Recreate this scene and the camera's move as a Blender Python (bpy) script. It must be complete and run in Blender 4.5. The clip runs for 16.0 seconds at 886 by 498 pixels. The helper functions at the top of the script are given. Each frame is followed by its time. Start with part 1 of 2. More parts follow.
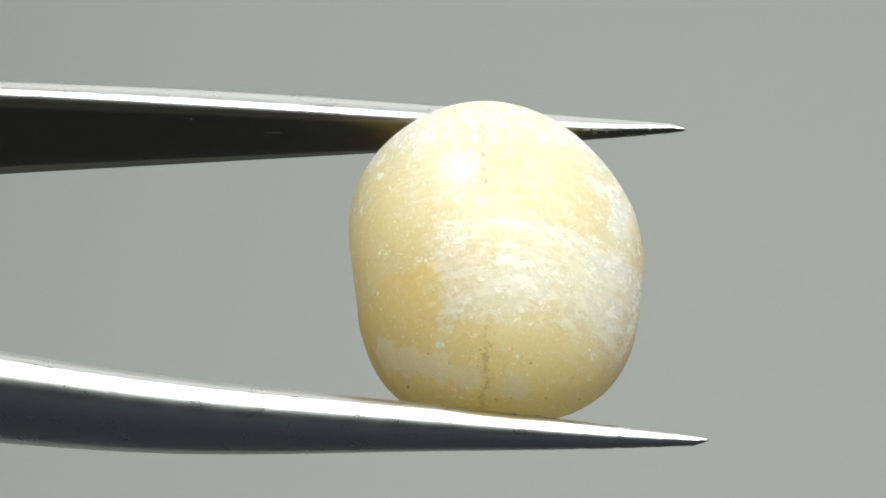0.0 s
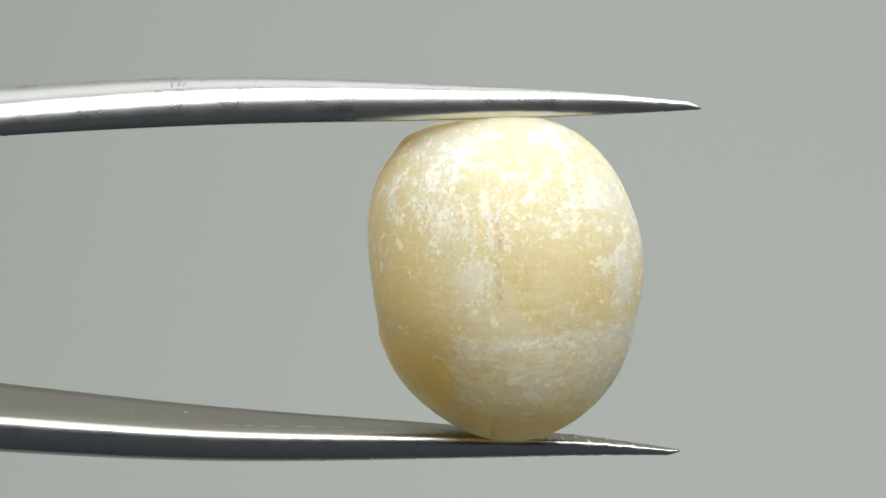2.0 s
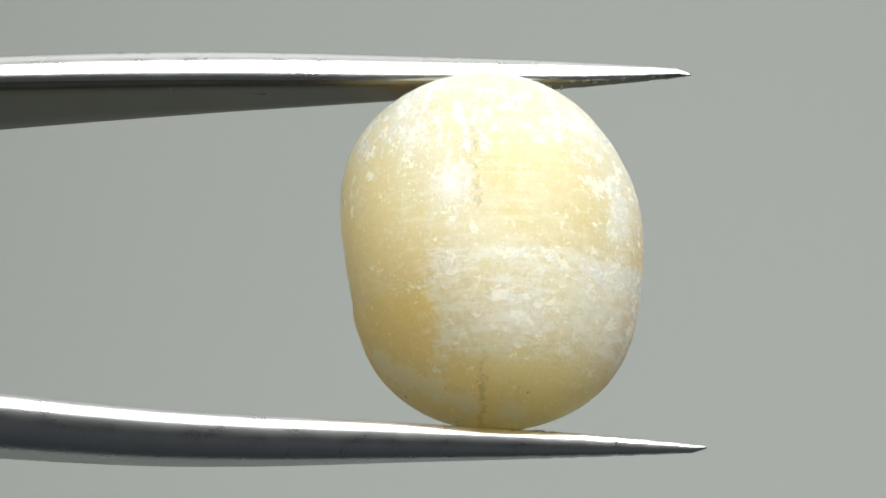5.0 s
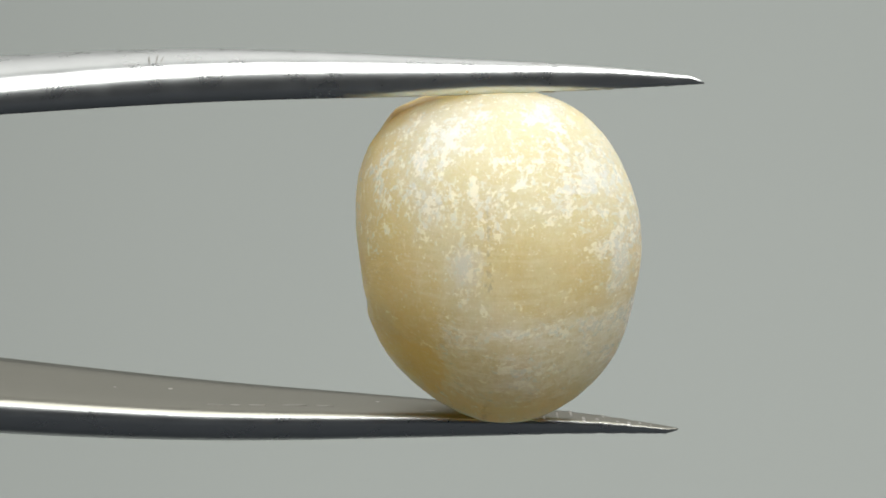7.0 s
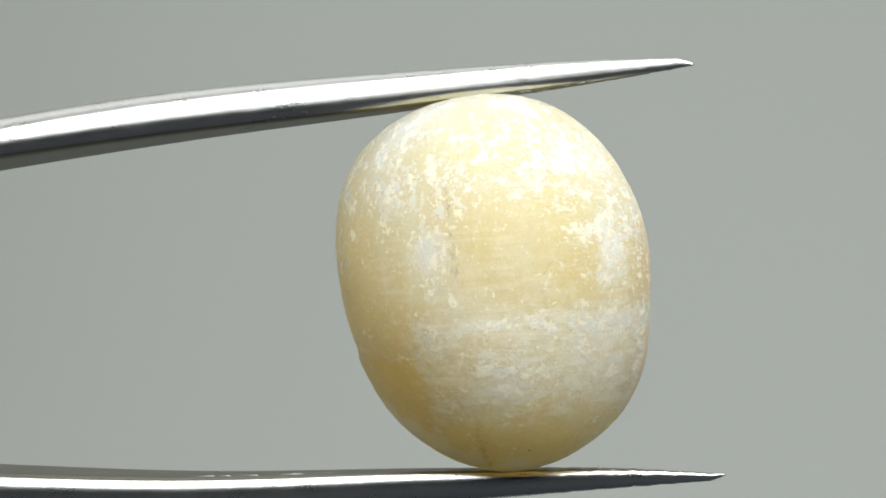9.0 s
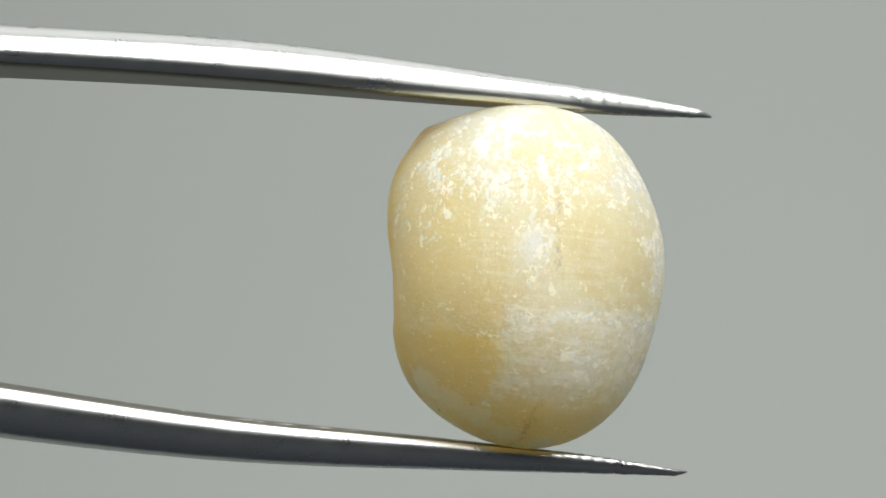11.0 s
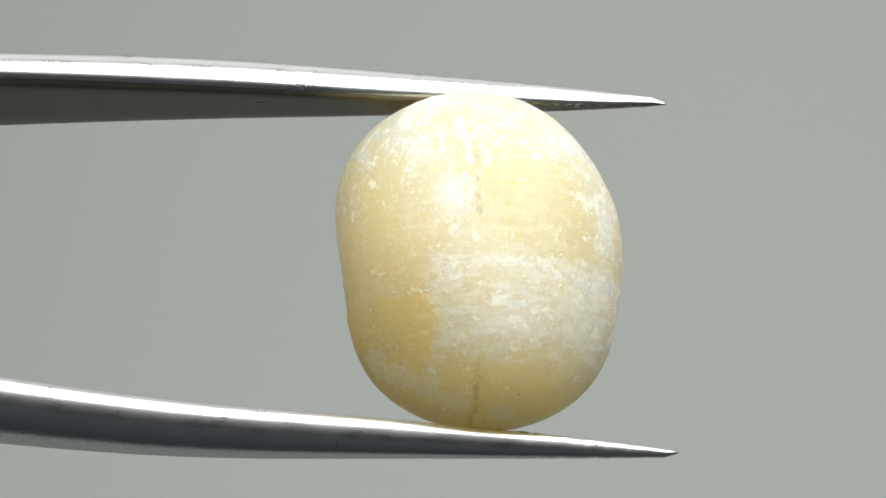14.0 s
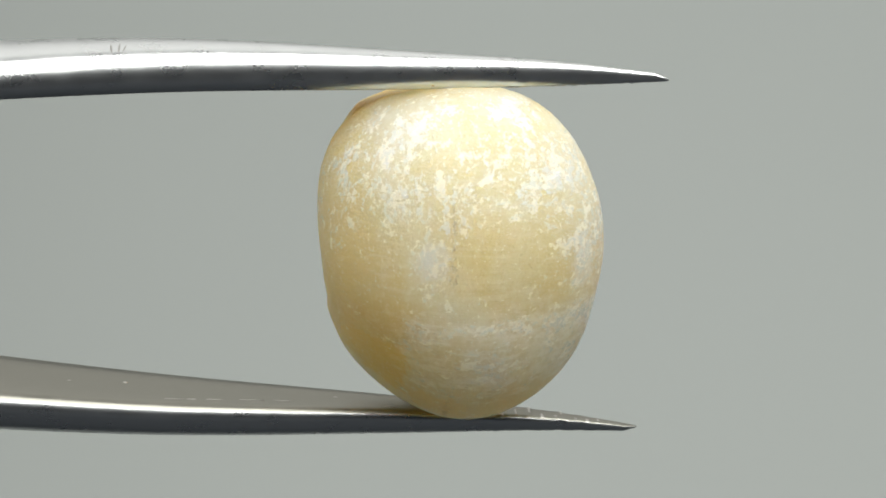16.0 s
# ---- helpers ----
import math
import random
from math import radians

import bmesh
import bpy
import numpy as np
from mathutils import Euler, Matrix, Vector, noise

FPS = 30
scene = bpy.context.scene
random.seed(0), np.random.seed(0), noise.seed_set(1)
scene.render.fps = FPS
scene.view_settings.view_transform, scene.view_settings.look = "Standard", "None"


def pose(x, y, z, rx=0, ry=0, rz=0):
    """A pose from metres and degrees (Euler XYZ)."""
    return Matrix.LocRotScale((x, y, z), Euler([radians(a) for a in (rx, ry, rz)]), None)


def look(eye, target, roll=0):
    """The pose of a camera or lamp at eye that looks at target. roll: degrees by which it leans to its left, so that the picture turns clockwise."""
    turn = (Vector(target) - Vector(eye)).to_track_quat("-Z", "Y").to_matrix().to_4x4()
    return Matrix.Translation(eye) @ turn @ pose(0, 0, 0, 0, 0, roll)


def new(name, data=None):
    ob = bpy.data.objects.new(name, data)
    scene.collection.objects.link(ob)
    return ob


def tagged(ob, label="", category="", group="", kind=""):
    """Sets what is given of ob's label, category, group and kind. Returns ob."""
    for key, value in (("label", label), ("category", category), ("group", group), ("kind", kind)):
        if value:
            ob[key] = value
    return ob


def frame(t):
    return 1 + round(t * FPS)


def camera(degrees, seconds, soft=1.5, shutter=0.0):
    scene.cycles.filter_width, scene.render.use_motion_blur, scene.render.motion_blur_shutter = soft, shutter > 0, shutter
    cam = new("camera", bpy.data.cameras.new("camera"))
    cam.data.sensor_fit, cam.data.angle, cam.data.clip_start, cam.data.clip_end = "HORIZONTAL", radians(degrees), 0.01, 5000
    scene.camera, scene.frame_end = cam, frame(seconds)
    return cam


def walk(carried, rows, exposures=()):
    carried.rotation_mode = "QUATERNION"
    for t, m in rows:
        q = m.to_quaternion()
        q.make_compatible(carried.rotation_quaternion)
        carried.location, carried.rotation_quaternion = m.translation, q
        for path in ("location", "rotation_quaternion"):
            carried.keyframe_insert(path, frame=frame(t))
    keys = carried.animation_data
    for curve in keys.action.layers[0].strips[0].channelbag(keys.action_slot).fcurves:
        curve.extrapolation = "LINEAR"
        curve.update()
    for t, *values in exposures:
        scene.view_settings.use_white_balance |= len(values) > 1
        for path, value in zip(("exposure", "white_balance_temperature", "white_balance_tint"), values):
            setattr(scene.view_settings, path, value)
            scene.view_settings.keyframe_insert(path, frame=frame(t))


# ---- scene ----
MM = 0.001
EYE = 0.30
cam = camera(26.0, 16.0, soft=1.8)
walk(cam, [(0.0, pose(0, 0, EYE, 90, 0, 0)), (16.0, pose(0, 0, EYE, 90, 0, 0))],
     exposures=[(0.0, 0.02), (1.0, 0.07), (2.5, 0.15), (3.5, 0.14), (4.2, 0.09), (6.5, 0.05), (9.0, 0.06), (11.5, 0.06), (12.0, 0.09), (13.0, 0.06), (14.5, 0.06), (15.5, 0.11), (16.0, 0.11)])

# The grip: seconds, millimetres from the lens (right, ahead, up), degrees of turn.
GRIP = [
    (0.0, 11.91, 90.21, -1.24, -36.74, 2.18, 1.17),
    (0.5, 12.10, 91.11, -0.69, -41.02, 1.93, 1.97),
    (1.0, 12.51, 92.43, -0.02, -18.80, 0.93, 3.48),
    (1.5, 12.61, 94.25, -1.53, 1.00, 1.32, 3.71),
    (2.0, 12.59, 97.62, -1.65, 12.81, 0.94, 3.56),
    (2.5, 11.05, 97.58, 1.32, 23.50, -0.55, 4.90),
    (3.0, 11.06, 92.56, 0.29, 16.41, 0.20, 3.46),
    (3.5, 10.48, 88.21, 1.15, 2.79, -0.06, 0.32),
    (4.0, 10.57, 87.10, 2.47, -15.2, 0.5, 1.1),
    (4.2, 10.70, 87.13, 1.63, -21.29, 0.21, 0.62),
    (6.3, 13.04, 91.93, -0.88, 2.62, 1.11, 2.26),
    (6.5, 12.78, 92.79, -0.91, 7.99, 1.33, 2.57),
    (7.0, 12.15, 94.05, -0.51, 18.43, 0.86, 2.55),
    (7.5, 12.29, 87.55, -0.85, 8.96, -0.02, -1.99),
    (8.0, 11.86, 86.25, -1.48, 3.69, -3.23, -8.87),
    (8.5, 11.21, 82.43, 0.83, 0.83, -6.05, -13.48),
    (9.0, 11.62, 83.63, -0.79, -1.42, -4.37, -9.40),
    (9.2, 12.36, 85.83, -1.71, -1.85, -1.77, -6.78),
    (11.3, 13.11, 96.89, -2.42, -0.70, 8.09, 20.69),
    (11.5, 13.25, 94.25, -3.89, 7.50, 8.79, 21.17),
    (12.0, 10.48, 97.71, -6.51, 21.81, 7.57, 13.16),
    (12.5, 8.48, 88.68, 0.59, 11.54, -3.24, -5.42),
    (13.0, 9.39, 87.08, 0.03, -6.02, -3.95, -6.53),
    (13.5, 10.16, 87.94, 0.47, -20.96, -2.17, -3.78),
    (14.0, 11.15, 93.61, -1.12, -19.42, 2.64, 6.65),
    (14.5, 11.90, 97.11, -2.21, -10.16, 6.05, 12.89),
    (15.0, 10.77, 94.42, 0.02, 6.26, 3.46, 9.21),
    (15.5, 10.69, 95.71, -0.03, 21.25, 1.86, 6.78),
    (16.0, 10.24, 94.06, -0.38, 18.53, 1.46, 5.42),
]

# ---- light ----
world = bpy.data.worlds.new("world")
world.use_nodes = True
scene.world = world
world.node_tree.nodes["Background"].inputs[0].default_value = (0.62, 0.66, 0.72, 1)
world.node_tree.nodes["Background"].inputs[1].default_value = 0.05


def area(name, eye, target, sx, sy, watts, colour):
    data = bpy.data.lights.new(name, "AREA")
    data.shape, data.size, data.size_y, data.energy, data.color = "RECTANGLE", sx, sy, watts, colour
    ob = new(name, data)
    ob.matrix_world = look(eye, target)
    return ob


area("softbox_lamp", (0.085, -0.17, EYE + 0.385), (0.03, 0.17, EYE - 0.08), 0.72, 0.42, 7.2, (1.0, 1.0, 0.965))
area("overhead_lamp", (0.0, 0.39, EYE + 0.47), (0.0, 0.09, EYE), 0.90, 0.52, 1.9, (1.0, 0.99, 0.95))


# ---- materials ----
def material(name):
    m = bpy.data.materials.new(name)
    m.use_nodes = True
    nt = m.node_tree
    return m, nt, nt.nodes["Principled BSDF"]


def node(nt, kind, **values):
    n = nt.nodes.new(kind)
    for k, v in values.items():
        if k in n.inputs:
            n.inputs[k].default_value = v
    return n


def ramp(nt, source, stops):
    n = nt.nodes.new("ShaderNodeValToRGB")
    el = n.color_ramp.elements
    while len(el) < len(stops):
        el.new(0.5)
    for e, (p, c) in zip(el, stops):
        e.position, e.color = p, (*c, 1) if len(c) == 3 else c
    nt.links.new(source, n.inputs[0])
    return n.outputs[0]


def steel(name, base, rough):
    m, nt, b = material(name)
    tc = nt.nodes.new("ShaderNodeTexCoord")
    mp = nt.nodes.new("ShaderNodeMapping")
    mp.inputs["Scale"].default_value = (0.7, 1, 1)
    nt.links.new(tc.outputs["Object"], mp.inputs[0])
    fine = node(nt, "ShaderNodeTexNoise", Scale=12000.0, Detail=2.0)
    nt.links.new(mp.outputs[0], fine.inputs["Vector"])
    broad = node(nt, "ShaderNodeTexNoise", Scale=1300.0, Detail=5.0)
    nt.links.new(mp.outputs[0], broad.inputs["Vector"])
    nt.links.new(ramp(nt, broad.outputs[0], [(0.3, (rough - 0.02,) * 3), (0.7, (rough + 0.03,) * 3)]), b.inputs["Roughness"])
    nt.links.new(ramp(nt, broad.outputs[0], [(0.3, [c * 0.96 for c in base]), (0.7, base)]), b.inputs["Base Color"])
    bump = node(nt, "ShaderNodeBump", Strength=0.28, Distance=0.00001)
    nt.links.new(fine.outputs[0], bump.inputs["Height"])
    nt.links.new(bump.outputs[0], b.inputs["Normal"])
    b.inputs["Metallic"].default_value = 1.0
    b.inputs["Specular Tint"].default_value = (0.6, 0.6, 0.6, 1)
    return m


def wall_paint(name, base, rough=0.9):
    m, nt, b = material(name)
    tc = nt.nodes.new("ShaderNodeTexCoord")
    n = node(nt, "ShaderNodeTexNoise", Scale=6.0, Detail=3.0)
    nt.links.new(tc.outputs["Object"], n.inputs["Vector"])
    nt.links.new(ramp(nt, n.outputs[0], [(0.3, [c * 0.97 for c in base]), (0.7, base)]), b.inputs["Base Color"])
    b.inputs["Roughness"].default_value = rough
    return m


STEEL = steel("brushed_steel", (0.57, 0.585, 0.585), 0.285)
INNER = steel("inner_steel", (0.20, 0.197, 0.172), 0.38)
PALE = steel("scuffed_steel", (0.48, 0.47, 0.44), 0.45)
WORN = steel("worn_steel", (0.40, 0.39, 0.37), 0.38)
PAPER = wall_paint("grey_paper", (0.284, 0.303, 0.291))
DARK = wall_paint("dark_cloth", (0.014, 0.017, 0.022))
FRONT = wall_paint("dark_blue_wall", (0.011, 0.023, 0.048))
GREY = wall_paint("grey_paint", (0.27, 0.28, 0.285))


class Graph:
    """A shorthand for a node tree, in millimetres of the thing's own space."""

    def __init__(self, nt):
        self.nt = nt
        tc = nt.nodes.new("ShaderNodeTexCoord")
        mp = nt.nodes.new("ShaderNodeMapping")
        mp.inputs["Scale"].default_value = (1000, 1000, 1000)
        nt.links.new(tc.outputs["Object"], mp.inputs[0])
        self.p = mp.outputs[0]
        sep = nt.nodes.new("ShaderNodeSeparateXYZ")
        nt.links.new(self.p, sep.inputs[0])
        self.x, self.y, self.z = sep.outputs

    def put(self, socket, value):
        if isinstance(value, (int, float)):
            socket.default_value = value
        elif isinstance(value, tuple):
            socket.default_value = value if len(socket.default_value) == len(value) else (*value, 1)
        else:
            self.nt.links.new(value, socket)

    def op(self, kind, *values):
        n = self.nt.nodes.new("ShaderNodeMath")
        n.operation = kind
        for k, v in enumerate(values):
            self.put(n.inputs[k], v)
        return n.outputs[0]

    def add(self, *v):
        out = v[0]
        for k in v[1:]:
            out = self.op("ADD", out, k)
        return out

    def mul(self, *v):
        out = v[0]
        for k in v[1:]:
            out = self.op("MULTIPLY", out, k)
        return out

    def step(self, v, lo, hi):
        """0 below lo, 1 above hi, smooth between; falling where lo > hi."""
        n = self.nt.nodes.new("ShaderNodeMapRange")
        n.interpolation_type = "SMOOTHSTEP"
        up = lo <= hi if isinstance(lo, (int, float)) and isinstance(hi, (int, float)) else True
        self.put(n.inputs["Value"], v)
        self.put(n.inputs["From Min"], lo if up else hi)
        self.put(n.inputs["From Max"], hi if up else lo)
        n.inputs["To Min"].default_value, n.inputs["To Max"].default_value = (0, 1) if up else (1, 0)
        return n.outputs[0]

    def noise(self, scale, stretch=(1, 1, 1), detail=4.0, rough=0.55, shift=0.0, where=None):
        mp = self.nt.nodes.new("ShaderNodeMapping")
        mp.inputs["Scale"].default_value = stretch
        mp.inputs["Location"].default_value = (shift, shift * 1.7, -shift)
        self.put(mp.inputs[0], where or self.p)
        n = node(self.nt, "ShaderNodeTexNoise", Scale=scale, Detail=detail, Roughness=rough)
        self.put(n.inputs["Vector"], mp.outputs[0])
        return n.outputs[0]

    def cell(self, scale, stretch, shift, warp):
        """One random value for each block of a right-angled cleavage pattern."""
        mp = self.nt.nodes.new("ShaderNodeMapping")
        mp.inputs["Scale"].default_value = stretch
        mp.inputs["Location"].default_value = (shift, -shift, shift * 1.3)
        self.put(mp.inputs[0], self.p)
        bent = self.nt.nodes.new("ShaderNodeVectorMath")
        bent.operation = "ADD"
        self.put(bent.inputs[0], mp.outputs[0])
        self.put(bent.inputs[1], self.mul(warp, 0.5))
        n = node(self.nt, "ShaderNodeTexVoronoi", Scale=scale)
        n.distance = "CHEBYCHEV"
        self.put(n.inputs["Vector"], bent.outputs[0])
        sep = self.nt.nodes.new("ShaderNodeSeparateColor")
        self.put(sep.inputs[0], n.outputs["Color"])
        return sep.outputs[0]

    def near(self, centre, radius, stretch=(1, 1, 1)):
        """1 at a place, falling to 0 at the radius."""
        mp = self.nt.nodes.new("ShaderNodeMapping")
        mp.vector_type = "TEXTURE"
        mp.inputs["Location"].default_value = centre
        mp.inputs["Scale"].default_value = stretch
        self.put(mp.inputs[0], self.p)
        n = self.nt.nodes.new("ShaderNodeVectorMath")
        n.operation = "LENGTH"
        self.put(n.inputs[0], mp.outputs[0])
        return self.step(n.outputs["Value"], radius, 0.0)

    def mix(self, f, a, b):
        n = self.nt.nodes.new("ShaderNodeMix")
        n.data_type = "RGBA"
        self.put(n.inputs[0], f)
        self.put(n.inputs[6], a)
        self.put(n.inputs[7], b)
        return n.outputs[2]

    def blend(self, f, a, b):
        n = self.nt.nodes.new("ShaderNodeMix")
        self.put(n.inputs[0], f)
        self.put(n.inputs[2], a)
        self.put(n.inputs[3], b)
        return n.outputs[0]


def stone_material():
    """Translucent honey-yellow fibrous stone with milky bands, chalky nicks and fine dark specks."""
    m, nt, b = material("fibrous_stone")
    g = Graph(nt)
    wob = g.add(g.noise(0.9, detail=5.0, shift=3.0), -0.5)
    wob2 = g.add(g.noise(2.6, detail=5.0, rough=0.65, shift=11.0), -0.5)
    # cleavage blocks make every border run in small right-angled steps
    block = g.add(g.cell(1.9, (1, 1, 1), 4.0, wob2), -0.5)
    grit = g.add(g.cell(4.6, (1, 1, 1), 9.0, wob2), -0.5)
    x = g.add(g.x, g.mul(wob, 0.7), g.mul(wob2, 0.5), g.mul(block, 0.45))
    z = g.add(g.z, g.mul(wob, 0.6), g.mul(wob2, 0.5), g.mul(block, 0.40))

    # body colour: clouds, level fibres and a fine mottle
    clouds = g.noise(0.33, (1, 1, 0.8), 3.0, shift=5.0)
    col = g.mix(g.step(clouds, 0.38, 0.66), (0.708, 0.532, 0.282), (0.760, 0.612, 0.390))
    fibre_h = g.noise(1.5, (0.14, 1, 2.4), 5.0, 0.62, shift=2.0)
    col = g.mix(g.mul(g.step(fibre_h, 0.52, 0.66), 0.45), col, (0.840, 0.705, 0.520))
    col = g.mix(g.mul(g.step(fibre_h, 0.47, 0.32), 0.35), col, (0.680, 0.495, 0.245))
    mottle = g.noise(2.2, (1, 1, 0.8), 8.0, 0.72, shift=71.0)
    col = g.mix(g.mul(g.step(mottle, 0.52, 0.62), 0.35), col, (0.830, 0.700, 0.520))
    col = g.mix(g.mul(g.step(mottle, 0.46, 0.32), 0.35), col, (0.645, 0.465, 0.215))
    tiny = g.noise(9.0, (1, 1, 1), 4.0, 0.7, shift=77.0)
    col = g.mix(g.mul(g.step(tiny, 0.52, 0.66), 0.25), col, (0.860, 0.760, 0.600))
    crown = g.mul(g.step(g.z, 0.5, 4.5), g.step(g.y, -0.3, -2.5))
    # crown colour darkened to offset lamp glare on the top
    col = g.mix(g.mul(crown, 0.45), col, (0.675, 0.558, 0.350))

    # honey margins: the flank, the block at the lower corner, the foot, and the amber back
    flank = g.step(x, -13.4, -15.2)
    col = g.mix(g.mul(flank, 0.50), col, (0.800, 0.530, 0.220))
    honey = g.mul(g.step(x, -12.05, -12.25), g.step(z, -2.85, -3.1))
    gold = g.mul(g.step(x, -12.2, -12.8), g.step(z, 1.4, 0.0), g.step(z, -3.4, -2.9))
    col = g.mix(g.mul(gold, 0.18), col, (0.830, 0.550, 0.250))
    col = g.mix(g.mul(honey, 0.58), col, (0.810, 0.525, 0.190))
    foot = g.step(z, -4.8, -7.4)
    # honey colour, also brightened to make up for shade at the foot
    col = g.mix(g.mul(foot, 0.68), col, (0.960, 0.620, 0.245))
    back = g.step(g.add(g.y, g.mul(g.step(g.z, 4.0, -4.0), 0.6), g.mul(wob, 0.5), g.mul(g.step(g.z, -4.5, -7.0), -1.2)), -0.25, 0.8)
    col = g.mix(g.mul(back, 0.70), col, (0.780, 0.460, 0.130))
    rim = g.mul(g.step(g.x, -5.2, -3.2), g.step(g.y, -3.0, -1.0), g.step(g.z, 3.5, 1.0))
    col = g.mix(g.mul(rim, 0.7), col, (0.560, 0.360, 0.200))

    # milky band across the lower face, in level streaks with hard stepped borders
    milk = g.mul(g.step(x, -12.35, -12.05), g.step(z, -1.25, -1.6), g.step(z, -6.0, -5.0), g.step(g.y, 0.3, -1.0))
    col = g.mix(g.mul(milk, g.add(0.16, g.mul(g.step(mottle, 0.42, 0.60), 0.30))), col, (0.890, 0.745, 0.560))
    streak = g.add(g.noise(1.25, (0.20, 0.8, 2.0), 6.0, 0.68, shift=37.0), g.mul(grit, 0.06))
    low = g.mul(g.step(z, -0.9, -1.4), g.step(z, -6.4, -5.2), g.step(x, -13.0, -12.2), g.step(g.y, 0.0, -1.0))
    col = g.mix(g.mul(low, g.step(streak, 0.50, 0.57), 0.45), col, (0.930, 0.815, 0.660))
    veil = g.add(g.near((-14.4, -0.4, -5.4), 1.4), g.near((-13.2, -1.2, -6.1), 1.3), g.near((-12.0, -1.8, -6.9), 1.3), g.near((-10.6, -1.9, -7.5), 1.0), g.near((-8.7, -1.9, -7.85), 1.1))
    veiled = g.step(g.add(veil, wob2, g.mul(block, 0.35), g.mul(g.add(mottle, -0.5), 1.4)), 0.22, 0.50)
    col = g.mix(g.mul(veiled, 0.42), col, (0.880, 0.745, 0.590))
    left_pale = g.near((-11.3, -5.7, 1.35), 1.6, (0.9, 1, 1.1))
    right_pale = g.near((-3.9, -3.2, 0.7), 1.5, (0.6, 1, 1.3))
    brights = g.add(g.near((-6.3, -3.8, 5.1), 2.4), g.near((-7.6, -2.4, 7.4), 1.7), g.near((-12.6, -3.0, 6.9), 1.6), g.near((-8.0, -5.6, -2.0), 1.5, (1.1, 1, 0.7)),
                    g.near((-5.2, -3.8, -2.4), 1.6, (1.1, 1, 0.6)), g.near((-8.8, -5.4, -4.0), 1.6, (1.2, 1, 0.7)))
    pale = g.step(g.add(g.op("MAXIMUM", left_pale, right_pale), g.mul(wob2, 0.9), g.mul(block, 0.3)), 0.28, 0.45)
    col = g.mix(g.mul(pale, 0.42), col, (0.840, 0.745, 0.640))

    # chalky nicks, upright on one half, level on the other
    up = g.noise(1.45, (1.15, 1.0, 0.68), 7.0, 0.70, shift=7.0)
    flat = g.noise(1.35, (0.66, 0.9, 1.20), 7.0, 0.70, shift=13.0)
    level_side = g.op("MAXIMUM", g.step(x, -9.6, -7.6), g.step(z, -0.6, -1.6))
    grain = g.add(g.blend(level_side, up, flat), g.mul(block, 0.07), g.mul(grit, 0.15))
    spread = g.noise(0.75, detail=4.0, shift=21.0)
    line_a = g.mul(g.step(z, -2.5, -2.0), g.step(z, -1.2, -1.7), g.step(x, -14.0, -12.6))
    line_b = g.mul(g.step(z, -4.5, -4.0), g.step(z, -3.4, -3.8), g.step(x, -11.0, -9.0))
    line_c = g.mul(g.step(z, -3.3, -2.9), g.step(z, -2.4, -2.7), g.step(x, -15.0, -13.0), g.step(x, -10.5, -12.0))
    dense = g.add(g.mul(crown, 0.42), g.mul(left_pale, 0.9), g.mul(right_pale, 0.8), g.mul(brights, 0.45), g.mul(line_a, 0.6), g.mul(line_b, 0.45), g.mul(line_c, 0.5),
                  g.mul(g.add(spread, -0.5), 2.6), g.mul(g.step(g.x, -6.2, -4.2), g.step(g.z, -5.5, -4.0), 0.25), g.mul(g.near((-7.4, -5.4, 2.0), 2.6), -0.7), g.mul(g.near((-13.8, -4.0, -1.2), 2.4), -0.8),
                  g.mul(honey, -0.9), g.mul(gold, -0.4), g.mul(foot, -0.35), g.mul(back, -1.2), g.mul(g.near((-12.8, -4.9, 3.2), 2.6, (0.8, 1, 1.2)), 0.12), 0.08)
    level = g.add(0.64, g.mul(dense, -0.145))
    nick = g.step(g.add(grain, g.mul(level, -1.0)), 0.0, 0.010)
    col = g.mix(g.mul(nick, 0.80), col, (0.975, 0.860, 0.665))
    small_up = g.noise(3.2, (1.15, 1.0, 0.75), 5.0, 0.68, shift=81.0)
    small_flat = g.noise(3.2, (0.75, 1.0, 1.2), 5.0, 0.68, shift=91.0)
    small = g.add(g.blend(level_side, small_up, small_flat), g.mul(grit, 0.06))
    fleck = g.step(g.add(small, g.mul(level, -1.0)), 0.0, 0.010)
    col = g.mix(g.mul(fleck, 0.92), col, (0.985, 0.895, 0.725))
    # thin crooked threads between the nicks
    thread = g.step(g.op("ABSOLUTE", g.add(g.noise(2.1, (1.1, 1.0, 0.8), 4.0, 0.6, shift=17.0), -0.5)), 0.011, 0.004)
    thread = g.mul(thread, g.step(dense, 0.10, 0.50), g.step(g.noise(1.4, detail=2.0, shift=19.0), 0.48, 0.56))
    col = g.mix(g.mul(thread, 0.5), col, (0.920, 0.820, 0.700))
    # sparks: small glints painted as near-white dots, with extra specular
    spark = g.mul(g.step(g.noise(6.0, (1, 1, 1), 4.0, 0.7, shift=31.0), 0.625, 0.655), g.step(back, 0.5, 0.0))
    col = g.mix(g.mul(spark, 0.8), col, (0.960, 0.870, 0.770))
    chalk = g.op("MAXIMUM", g.op("MAXIMUM", nick, fleck), thread)
    glint = g.op("MAXIMUM", spark, g.mul(fleck, 0.6))

    # the grey scar, cracks at the foot and dark specks
    scar_x = g.op("ABSOLUTE", g.add(g.x, 10.25, g.mul(wob2, 0.9), g.mul(g.z, 0.05)))
    scar = g.mul(g.step(scar_x, 0.13, 0.0), g.step(g.z, 0.0, 0.5), g.step(g.z, 4.9, 3.2), g.step(g.y, -2.0, -3.0), g.step(g.noise(3.0, shift=41.0), 0.42, 0.55))
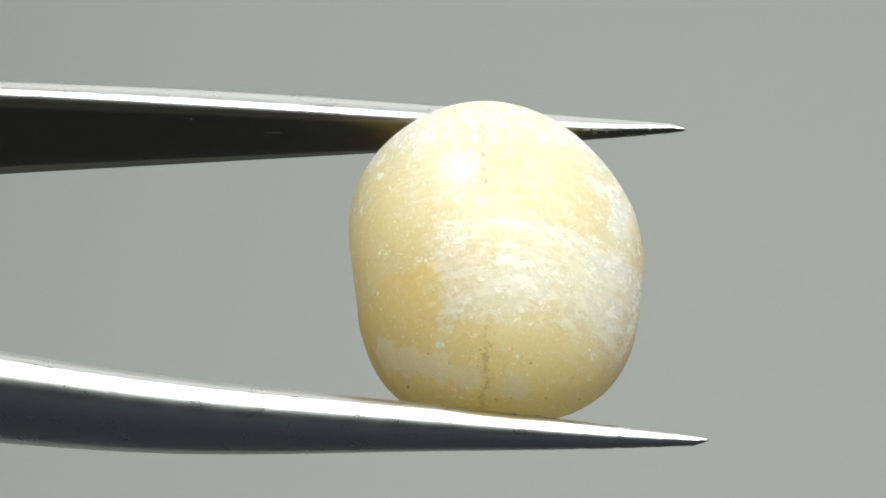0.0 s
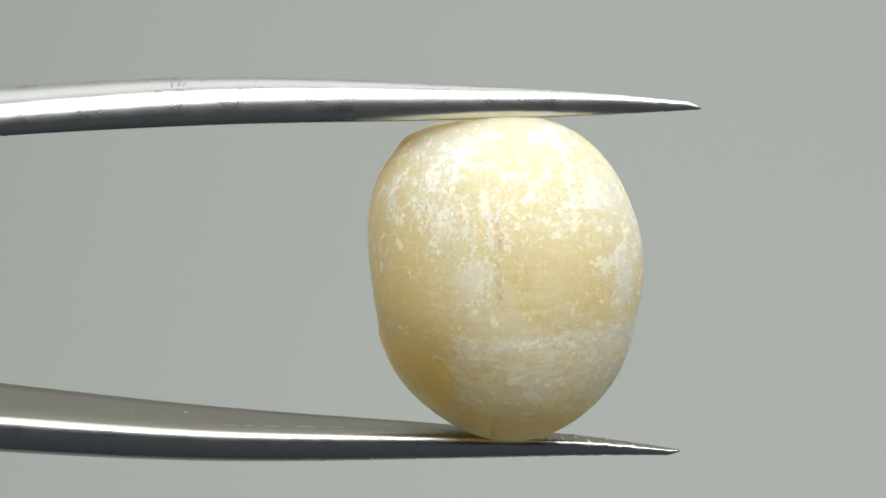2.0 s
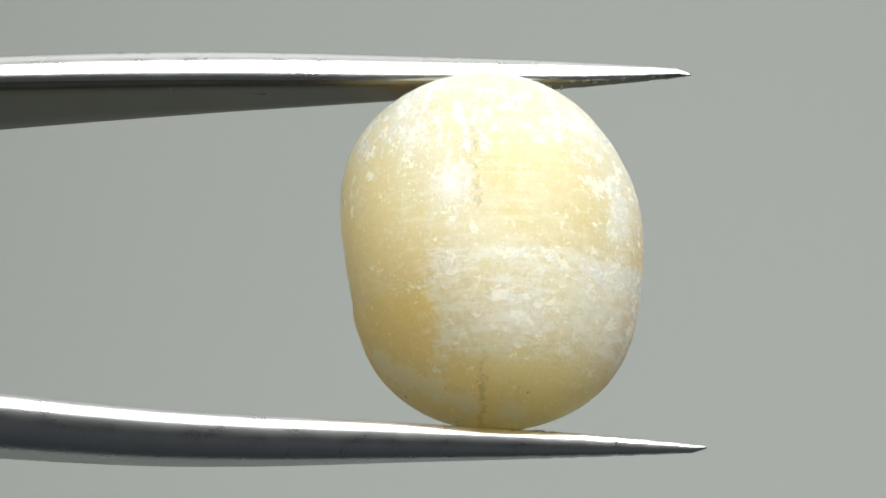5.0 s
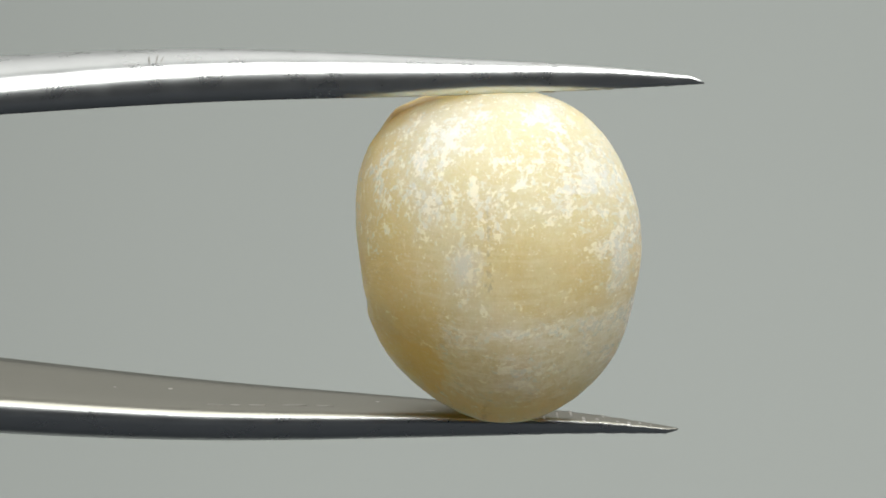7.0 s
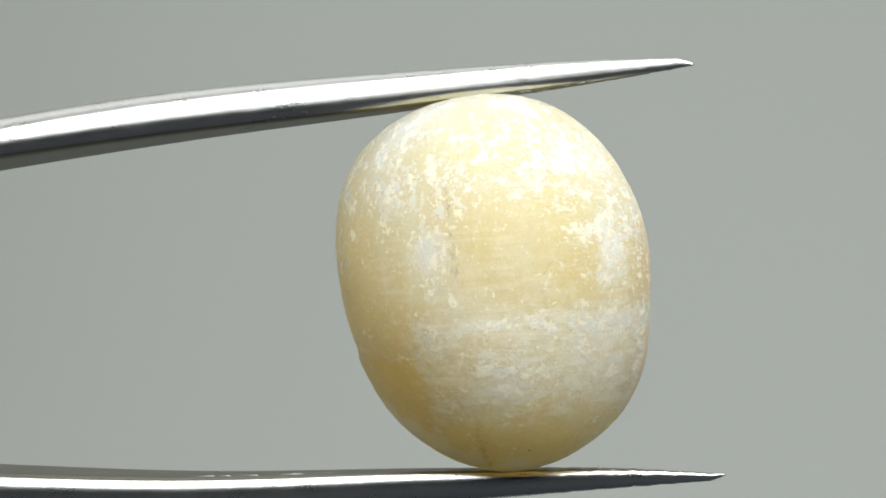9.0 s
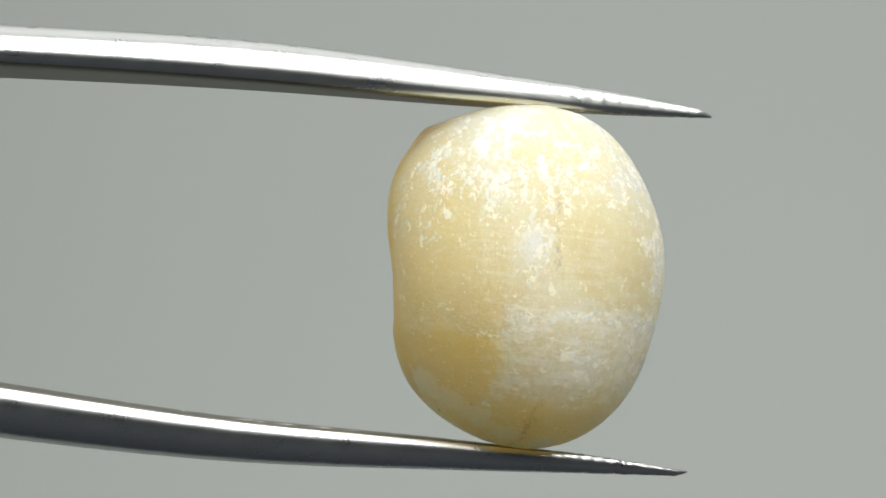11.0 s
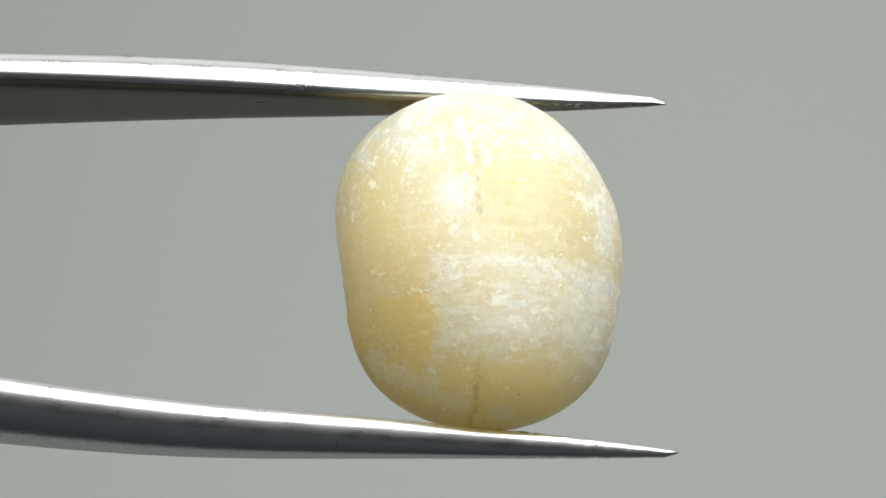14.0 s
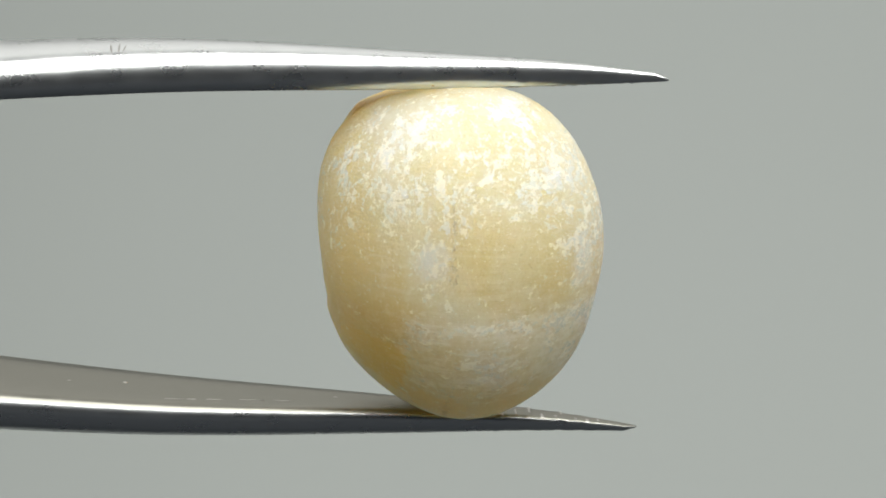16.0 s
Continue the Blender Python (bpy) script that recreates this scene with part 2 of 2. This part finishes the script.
    col = g.mix(g.mul(scar, 0.5), col, (0.34, 0.26, 0.20))
    crack_x = g.op("ABSOLUTE", g.add(g.x, 10.05, g.mul(wob2, 1.2), g.mul(wob, 0.6)))
    crack = g.mul(g.step(crack_x, 0.20, 0.0), g.step(g.z, -5.8, -6.3), g.step(g.y, 0.5, -0.5), g.step(g.noise(2.0, shift=43.0), 0.33, 0.55))
    col = g.mix(g.mul(crack, 0.40), col, (0.38, 0.22, 0.08))
    fissure = g.mul(g.step(g.op("ABSOLUTE", g.add(g.noise(1.1, (0.5, 1.0, 1.5), 4.0, 0.6, shift=57.0), -0.5)), 0.006, 0.0), low, g.step(g.noise(1.2, detail=2.0, shift=59.0), 0.48, 0.56))
    col = g.mix(g.mul(fissure, 0.45), col, (0.42, 0.30, 0.18))
    specks = g.noise(3.6, (1, 1, 1), 2.0, 0.5, shift=51.0)
    # specks thicken at the foot, painted there for small shadows too
    many = g.add(0.88, g.mul(foot, -0.17), g.mul(g.step(g.x, -5.0, -3.0), -0.08))
    speck = g.step(g.add(specks, g.mul(many, -1.0)), 0.0, 0.02)
    col = g.mix(g.mul(speck, 0.75), col, (0.20, 0.13, 0.08))

    nt.links.new(col, b.inputs["Base Color"])
    g.put(b.inputs["Roughness"], g.blend(chalk, g.add(0.43, g.mul(wob2, 0.3)), g.add(0.40, g.mul(glint, -0.22))))
    g.put(b.inputs["Subsurface Weight"], g.add(0.97, g.mul(chalk, -0.30)))
    b.inputs["Subsurface Radius"].default_value = (0.82, 0.63, 0.42)
    b.inputs["Subsurface Scale"].default_value = 0.045
    b.inputs["Transmission Weight"].default_value = 0.10
    g.put(b.inputs["Specular IOR Level"], g.add(0.17, g.mul(glint, 0.9)))
    b.inputs["IOR"].default_value = 1.55
    fine = g.noise(7.0, (1, 1, 1), 4.0, 0.6, shift=61.0)
    relief = g.add(g.mul(chalk, 0.9), g.mul(grain, 1.2), g.mul(small, 1.0), g.mul(fine, 0.5), g.mul(block, 0.16), g.mul(grit, 0.12), g.mul(streak, 0.9),
                   g.mul(scar, -1.0), g.mul(crack, -0.7), g.mul(fissure, -0.5), g.mul(speck, -0.4))
    bump = node(nt, "ShaderNodeBump", Strength=1.0, Distance=0.0001)
    nt.links.new(relief, bump.inputs["Height"])
    nt.links.new(bump.outputs[0], b.inputs["Normal"])
    return m


def rind_material():
    """Clear amber skin on the back of the stone."""
    m, nt, b = material("amber_rind")
    g = Graph(nt)
    clouds = g.noise(0.5, (1, 1, 1), 5.0, 0.6, shift=6.0)
    col = g.mix(g.step(clouds, 0.40, 0.60), (0.80, 0.53, 0.120), (0.86, 0.64, 0.200))
    fine = g.noise(4.0, (1, 1, 1), 5.0, 0.65, shift=14.0)
    col = g.mix(g.mul(g.step(fine, 0.55, 0.68), 0.4), col, (0.72, 0.56, 0.28))
    nt.links.new(col, b.inputs["Base Color"])
    g.put(b.inputs["Roughness"], g.add(0.28, g.mul(fine, 0.2)))
    b.inputs["Transmission Weight"].default_value = 0.4
    bump = node(nt, "ShaderNodeBump", Strength=0.7, Distance=0.0001)
    nt.links.new(fine, bump.inputs["Height"])
    nt.links.new(bump.outputs[0], b.inputs["Normal"])
    return m


STONE = stone_material()
RIND = rind_material()


# ---- setting ----
def part(name, bm, mat, parent=None, label="", smooth=True):
    me = bpy.data.meshes.new(name)
    bm.to_mesh(me)
    bm.free()
    me.materials.append(mat)
    for p in me.polygons:
        p.use_smooth = smooth
    ob = new(name, me)
    if parent:
        ob.parent = parent
    if label:
        ob["label"] = label
    return ob


def slab(name, lo, hi, mat, label, category):
    bm = bmesh.new()
    bmesh.ops.create_cube(bm, size=1.0)
    lo, hi = Vector(lo), Vector(hi)
    for v in bm.verts:
        v.co = Vector(((lo[i] + hi[i]) / 2 + v.co[i] * (hi[i] - lo[i]) for i in range(3)))
    return tagged(part(name, bm, mat, smooth=False), label, category, kind="structure")


def paper_sweep():
    """One sheet of paper, hung behind and curving forward onto the table."""
    low, back, front, bend, start, thick = EYE - 0.15, 0.36, 0.21, 0.36, EYE + 0.055, 0.0008
    line = [(back, EYE + 0.16), (back, EYE + 0.10), (back, start)]
    line += [(back - bend + bend * math.cos(a), start - bend * math.sin(a)) for a in np.linspace(0, math.asin((start - low) / bend), 24)[1:]]
    line += [(front, low)]
    bm = bmesh.new()
    rings = []
    for k, (y, z) in enumerate(line):
        p, q = Vector(line[max(k - 1, 0)]), Vector(line[min(k + 1, len(line) - 1)])
        d = (q - p).normalized()
        n = Vector((-d.y, d.x)) * thick
        rings.append([bm.verts.new((sx * 0.55, yy, zz)) for sx, yy, zz in ((-1, y, z), (1, y, z), (1, y - n.x, z - n.y), (-1, y - n.x, z - n.y))])
    for a, b in zip(rings, rings[1:]):
        for i in range(4):
            bm.faces.new((a[i], a[(i + 1) % 4], b[(i + 1) % 4], b[i]))
    bm.faces.new(rings[0])
    bm.faces.new(rings[-1])
    bmesh.ops.recalc_face_normals(bm, faces=bm.faces)
    return tagged(part("backdrop", bm, PAPER), "plain matt grey paper backdrop, evenly lit", "backdrop", kind="structure")


paper_sweep()
TABLE = EYE - 0.152
slab("table_top", (-0.8, -0.7, TABLE - 0.03), (0.8, 0.6, TABLE), DARK, "dark matt table surface below the tweezers", "table")
# Unseen walls and ceiling, added to close the room, bounce fill and darken reflections.
slab("wall_back", (-0.8, 0.6, TABLE), (0.8, 0.62, 1.1), GREY, "unseen grey wall behind the backdrop, added for fill", "wall")
slab("wall_front", (-0.8, -0.72, TABLE), (0.8, -0.70, 1.1), FRONT, "unseen dark wall behind the camera, added for steel reflections", "wall")
slab("wall_left", (-0.82, -0.72, TABLE), (-0.80, 0.62, 1.1), GREY, "unseen grey side wall, added for fill", "wall")
slab("wall_right", (0.80, -0.72, TABLE), (0.82, 0.62, 1.1), GREY, "unseen grey side wall, added for fill", "wall")
slab("ceiling", (-0.82, -0.72, 1.1), (0.82, 0.62, 1.12), GREY, "unseen grey ceiling, added for fill", "ceiling")


# ---- gemstone ----
def harmonics(d, degree):
    """Surface harmonics of the directions d."""
    x, ph, out = d[:, 2], np.arctan2(d[:, 1], d[:, 0]), []
    s = np.sqrt(np.maximum(1 - x * x, 0))
    for n in range(degree + 1):
        for m in range(n + 1):
            p = np.ones_like(x)
            for k in range(1, m + 1):
                p = p * (2 * k - 1) * s / math.sqrt(2 * k * (2 * k - 1.0))
            a, b = 0 * x, p
            for l in range(m + 1, n + 1):
                a, b = b, ((2 * l - 1) * x * b - (l + m - 1) * a) / (l - m)
            out.append(b * np.cos(m * ph))
            if m:
                out.append(b * np.sin(m * ph))
    return np.array(out).T


FORM = [7.011, 0.191, -0.768, 0.176, 1.106, -0.231, -0.012, 0.710, 0.074, -0.138, -0.049, -0.202, 0.056, 0.009, 0.046, -0.014, 0.044, 0.007, -0.000, 0.132, -0.048, -0.025, -0.044, 0.251, -0.050, -0.039, 0.037, -0.017, -0.014, 0.032, 0.005, 0.101, -0.014, -0.008, 0.006, -0.103, 0.055, 0.029, -0.002, 0.009, 0.008, 0.003, -0.016, 0.009, -0.014, 0.023, 0.004, 0.037, -0.041]
HEART = Vector((-9, 0, 0)) * MM


def ease(lo, hi, v):
    u = min(1.0, max(0.0, (v - lo) / (hi - lo)))
    return u * u * (3 - 2 * u)


def gemstone():
    bm = bmesh.new()
    bmesh.ops.create_icosphere(bm, subdivisions=7, radius=1.0)
    d = np.array([v.co.normalized() for v in bm.verts])
    r = harmonics(d, 6) @ np.array(FORM)
    for v, k, far in zip(bm.verts, d, r):
        k = Vector(k)
        far += 0.02 * noise.fractal(k * 3.0, 1.0, 2.0, 4) + 0.014 * noise.fractal(k * 16.0, 1.0, 2.0, 4)
        far += 0.08 * k.z ** 8
        at = Vector((-9, 0, 0)) + k * far
        flank, below = ease(-12.5, -15.0, at.x), ease(-2.4, -3.0, at.z)
        far += flank * (0.05 * below * ease(-7.5, -5.5, at.z) - 0.07 * (1 - below) * ease(1.5, -0.5, at.z))
        v.co = HEART + k * (far * MM)
    skin = bm.copy()
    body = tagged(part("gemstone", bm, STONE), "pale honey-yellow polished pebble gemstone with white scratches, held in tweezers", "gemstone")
    rind(skin, body)
    return body


def rind(bm, parent):
    """The thicker amber skin on the back, swollen at the upper shoulder."""
    def depth(p):
        return p.y - 0.9 + 0.35 * noise.fractal(p * 0.6, 1.0, 2.0, 3) - 3.0 * ease(-11.8, -9.8, p.x) - 3.0 * ease(5.0, 3.8, p.z) - 3.0 * ease(2.6, 4.2, p.y)

    off = [f for f in bm.faces if depth(f.calc_center_median() / MM) < 0]
    bmesh.ops.delete(bm, geom=off, context="FACES")
    edge = {v for e in bm.edges if e.is_boundary for v in e.verts}
    bm.normal_update()
    for v in bm.verts:
        p = v.co / MM
        lift = -0.06 if v in edge else 0.02 + 0.36 * ease(-10.8, -13.2, p.x) * ease(4.4, 6.0, p.z) * ease(-15.6, -14.2, p.x) * ease(0.0, 1.0, depth(p))
        v.co = v.co + (v.co - HEART).normalized() * lift * MM
    return part("rind", bm, RIND, parent, "clear amber skin on the back of the stone")


stone = gemstone()


# ---- tweezers ----
def smooth_through(knots, values, x):
    """A smooth curve through the knots."""
    k, v = np.array(knots, float), np.array(values, float)
    s = np.gradient(v, k)
    i = int(np.clip(np.searchsorted(k, x) - 1, 0, len(k) - 2))
    h = k[i + 1] - k[i]
    u = (x - k[i]) / h
    return ((1 + 2 * u) * (1 - u) ** 2 * v[i] + u * (1 - u) ** 2 * h * s[i] + u * u * (3 - 2 * u) * v[i + 1] + u * u * (u - 1) * h * s[i + 1])


ALONG = (-120, -100, -70, -50, -36, -24, -12, -4, 0)


# Scratches: where along the arm, slant, from and to angle round the outside, half width.
MARKS = {
    1: [(-26.2, 0.1, 1.75, 2.15, 0.035), (-25.8, 0.0, 1.7, 2.15, 0.03), (-25.5, -0.1, 1.8, 2.1, 0.025), (-8.2, 0.5, 1.6, 2.1, 0.03), (-7.6, 0.3, 1.7, 2.0, 0.025)],
    -1: [(-18.6, 0.25, 2.0, 2.5, 0.025), (-16.2, 0.0, 2.1, 2.5, 0.02)],
}


# Scuffs on the flat inner face: along the arm, across it, half length, half width.
SCUFFS = {
    1: [(-24.4, -0.32, 0.08, 0.05), (-20.5, -0.1, 0.5, 0.02)],
    -1: [(-25.6, 0.10, 0.12, 0.11), (-28.3, 0.02, 0.10, 0.04), (-23.4, -0.26, 0.75, 0.03), (-22.3, -0.24, 0.28, 0.06), (-21.3, -0.22, 0.6, 0.04), (-19.6, -0.18, 0.9, 0.035), (-17.9, -0.16, 0.5, 0.03), (-15.2, 0.1, 0.12, 0.05), (-12.6, -0.2, 0.3, 0.03)],
}


def arm(parent, side, inner, middle, width, height, full=0.75):
    """A springy arm: flat inside, rounded outside, tapering to a needle tip."""
    bm = bmesh.new()
    stations = list(np.linspace(-120, -40, 30)) + list(np.linspace(-38, -10, 56)) + list(np.linspace(-9.8, -1, 80)) + [-0.7, -0.4, -0.2, -0.07, 0.0]
    n, rings = 18, []
    for x in stations:
        zin, yc, w, h = (smooth_through(ALONG, v, x) for v in (inner, middle, width, height))
        tip = math.sqrt(min(1.0, max(0.02, -x / 0.7 + 0.02)))
        w, h = w * tip, h * tip
        if x > -10:
            worn = min(1.0, (x + 10) / 3) * min(1.0, -x)
            zin += side * worn * 0.03 * noise.fractal((x * 1.9, side * 9.0, 0.0), 0.8, 2.0, 4)
            yc += worn * 0.02 * noise.fractal((x * 2.3, side * 5.0, 3.0), 0.8, 2.0, 4)
        ring = []
        for k in range(n + 1):
            a = math.pi * k / n
            cy, cz = math.copysign(abs(math.cos(a)) ** full, math.cos(a)), math.sin(a) ** full
            ring.append(bm.verts.new((x * MM, (yc + w / 2 * cy) * MM, (zin + side * (0.06 * h + h * 0.94 * cz)) * MM)))
        for k in range(1, 8):
            u = k / 8
            ring.append(bm.verts.new((x * MM, (yc - w / 2 + w * u * 0.96 + w * 0.02) * MM, zin * MM)))
        rings.append(ring)
    for a, b in zip(rings, rings[1:]):
        for i in range(len(a)):
            j = (i + 1) % len(a)
            bm.faces.new((a[i], a[j], b[j], b[i]))
    bm.faces.new(rings[0])
    bm.faces.new(rings[-1])
    bmesh.ops.recalc_face_normals(bm, faces=bm.faces)
    ob = part("arm", bm, STEEL, parent)
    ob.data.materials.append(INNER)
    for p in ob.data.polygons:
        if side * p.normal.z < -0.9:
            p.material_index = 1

    def skin(x, a, lift):
        """A place on the rounded outside, at the angle a from the far edge, lifted off it."""
        zin, yc, w, h = (smooth_through(ALONG, v, x) for v in (inner, middle, width, height))
        cy, cz = math.copysign(abs(math.cos(a)) ** full, math.cos(a)), math.sin(a) ** full
        return Vector((x, yc + (w / 2 + lift * abs(cy)) * cy, zin + side * (0.06 * h + (h * 0.94 + lift) * cz))) * MM

    for x, lean, a0, a1, wide in MARKS[side]:
        bm = bmesh.new()
        rows = []
        for k in range(9):
            u = k / 8
            a, at, w = a0 + (a1 - a0) * u, x + lean * u, wide * (0.3 + math.sin(math.pi * u))
            rows.append([bm.verts.new(skin(at - w, a, 0.0)), bm.verts.new(skin(at, a, 0.012)), bm.verts.new(skin(at + w, a, 0.0)), bm.verts.new(skin(at, a, -0.02))])
        for p, q in zip(rows, rows[1:]):
            for i in range(4):
                bm.faces.new((p[i], p[(i + 1) % 4], q[(i + 1) % 4], q[i]))
        bm.faces.new(rows[0])
        bm.faces.new(rows[-1])
        bmesh.ops.recalc_face_normals(bm, faces=bm.faces)
        part("scratch", bm, WORN, ob, "thin scratch across the steel")
    for x, across, run, wide in SCUFFS[side]:
        zin, yc, w = (smooth_through(ALONG, v, x) for v in (inner, middle, width))
        bm = bmesh.new()
        ends = [(-run, 0), (-run * 0.4, wide), (run * 0.5, wide * 0.8), (run, 0), (run * 0.4, -wide), (-run * 0.5, -wide * 0.7)]
        low = [bm.verts.new(Vector((x + a, yc + across * w + b, zin + side * 0.02)) * MM) for a, b in ends]
        high = [bm.verts.new(Vector((x + a * 0.9, yc + across * w + b * 0.8, zin - side * 0.012)) * MM) for a, b in ends]
        bm.faces.new(low)
        bm.faces.new(high)
        for i in range(6):
            bm.faces.new((low[i], low[(i + 1) % 6], high[(i + 1) % 6], high[i]))
        bmesh.ops.recalc_face_normals(bm, faces=bm.faces)
        part("scuff", bm, PALE, ob, "pale scuff on the flat inner face", smooth=False)
    teeth = bmesh.new()
    rnd = random.Random(5 + side)
    x = -7.6
    while x < -0.9:
        zin, yc, w = (smooth_through(ALONG, v, x) for v in (inner, middle, width))
        half, deep, run = w * rnd.uniform(0.10, 0.3), rnd.uniform(0.005, 0.035), rnd.uniform(0.05, 0.2)
        yc += (w / 2 - half) * rnd.choice((-1, 1, rnd.uniform(-1, 1)))
        y0, y1 = yc - half, yc + half
        base = [(x - run, y0, 0.03), (x + run, y0, 0.03), (x + run, y1, 0.03), (x - run, y1, 0.03)]
        top = [(x - run * 0.4, y0 + 0.03, -deep), (x + run * 0.3, y0 + 0.03, -deep), (x + run * 0.3, y1 - 0.03, -deep * 0.8), (x - run * 0.4, y1 - 0.03, -deep * 0.8)]
        vs = [teeth.verts.new((a * MM, b * MM, (zin + side * c) * MM)) for a, b, c in base + top]
        for f in ((0, 1, 2, 3), (4, 5, 6, 7), (0, 1, 5, 4), (1, 2, 6, 5), (2, 3, 7, 6), (3, 0, 4, 7)):
            teeth.faces.new([vs[i] for i in f])
        x += rnd.uniform(0.2, 0.8)
    bmesh.ops.recalc_face_normals(teeth, faces=teeth.faces)
    tagged(part("serration", teeth, WORN, ob, "rough worn grip teeth", smooth=False), kind="stuff")
    return ob


def tweezers():
    top = new("tweezers")
    tagged(top, "slim brushed steel tweezers with needle tips, gripping the stone", "tweezers")
    arm(top, 1, (0.2, 1.2, 3.8, 5.7, 6.95, 7.71, 8.14, 8.55, 8.86), (0.5, 0.5, 0.5, 0.5, 0.47, 0.55, 0.29, 0.12, -0.1),
        (7.5, 9.5, 9.5, 8.2, 6.25, 4.27, 2.15, 0.8, 0.3), (1.2, 1.3, 1.7, 1.95, 2.02, 2.08, 1.58, 0.91, 0.3), 0.70)
    arm(top, -1, (-0.2, -1.2, -3.6, -5.4, -6.63, -7.68, -8.15, -8.59, -9.0), (0.5, 0.5, 0.5, 0.4, 0.3, 0.5, 0.32, 0.2, -0.05),
        (7.5, 9.5, 9.2, 8.0, 6.1, 4.5, 2.35, 1.0, 0.35), (1.2, 1.3, 1.8, 2.2, 2.4, 2.02, 1.41, 0.76, 0.25), 0.66)
    return top


def joint(parent):
    """The welded heel in which both arms meet."""
    bm = bmesh.new()
    bmesh.ops.create_cube(bm, size=1.0)
    for v in bm.verts:
        v.co = Vector(((-115.5 + v.co.x * 9.5) * MM, (0.5 + v.co.y * 7.0) * MM, v.co.z * (0.9 if v.co.x < 0 else 1.3) * MM))
    bmesh.ops.bevel(bm, geom=bm.edges[:], offset=0.2 * MM, segments=2, affect="EDGES")
    part("joint", bm, STEEL, parent)


tongs = tweezers()
joint(tongs)


# ---- what moves ----
def motions():
    rows = [(t, pose(x * MM, y * MM, EYE + z * MM, rx, ry, rz)) for t, x, y, z, rx, ry, rz in GRIP]
    walk(tongs, rows)
    walk(stone, rows)


motions()
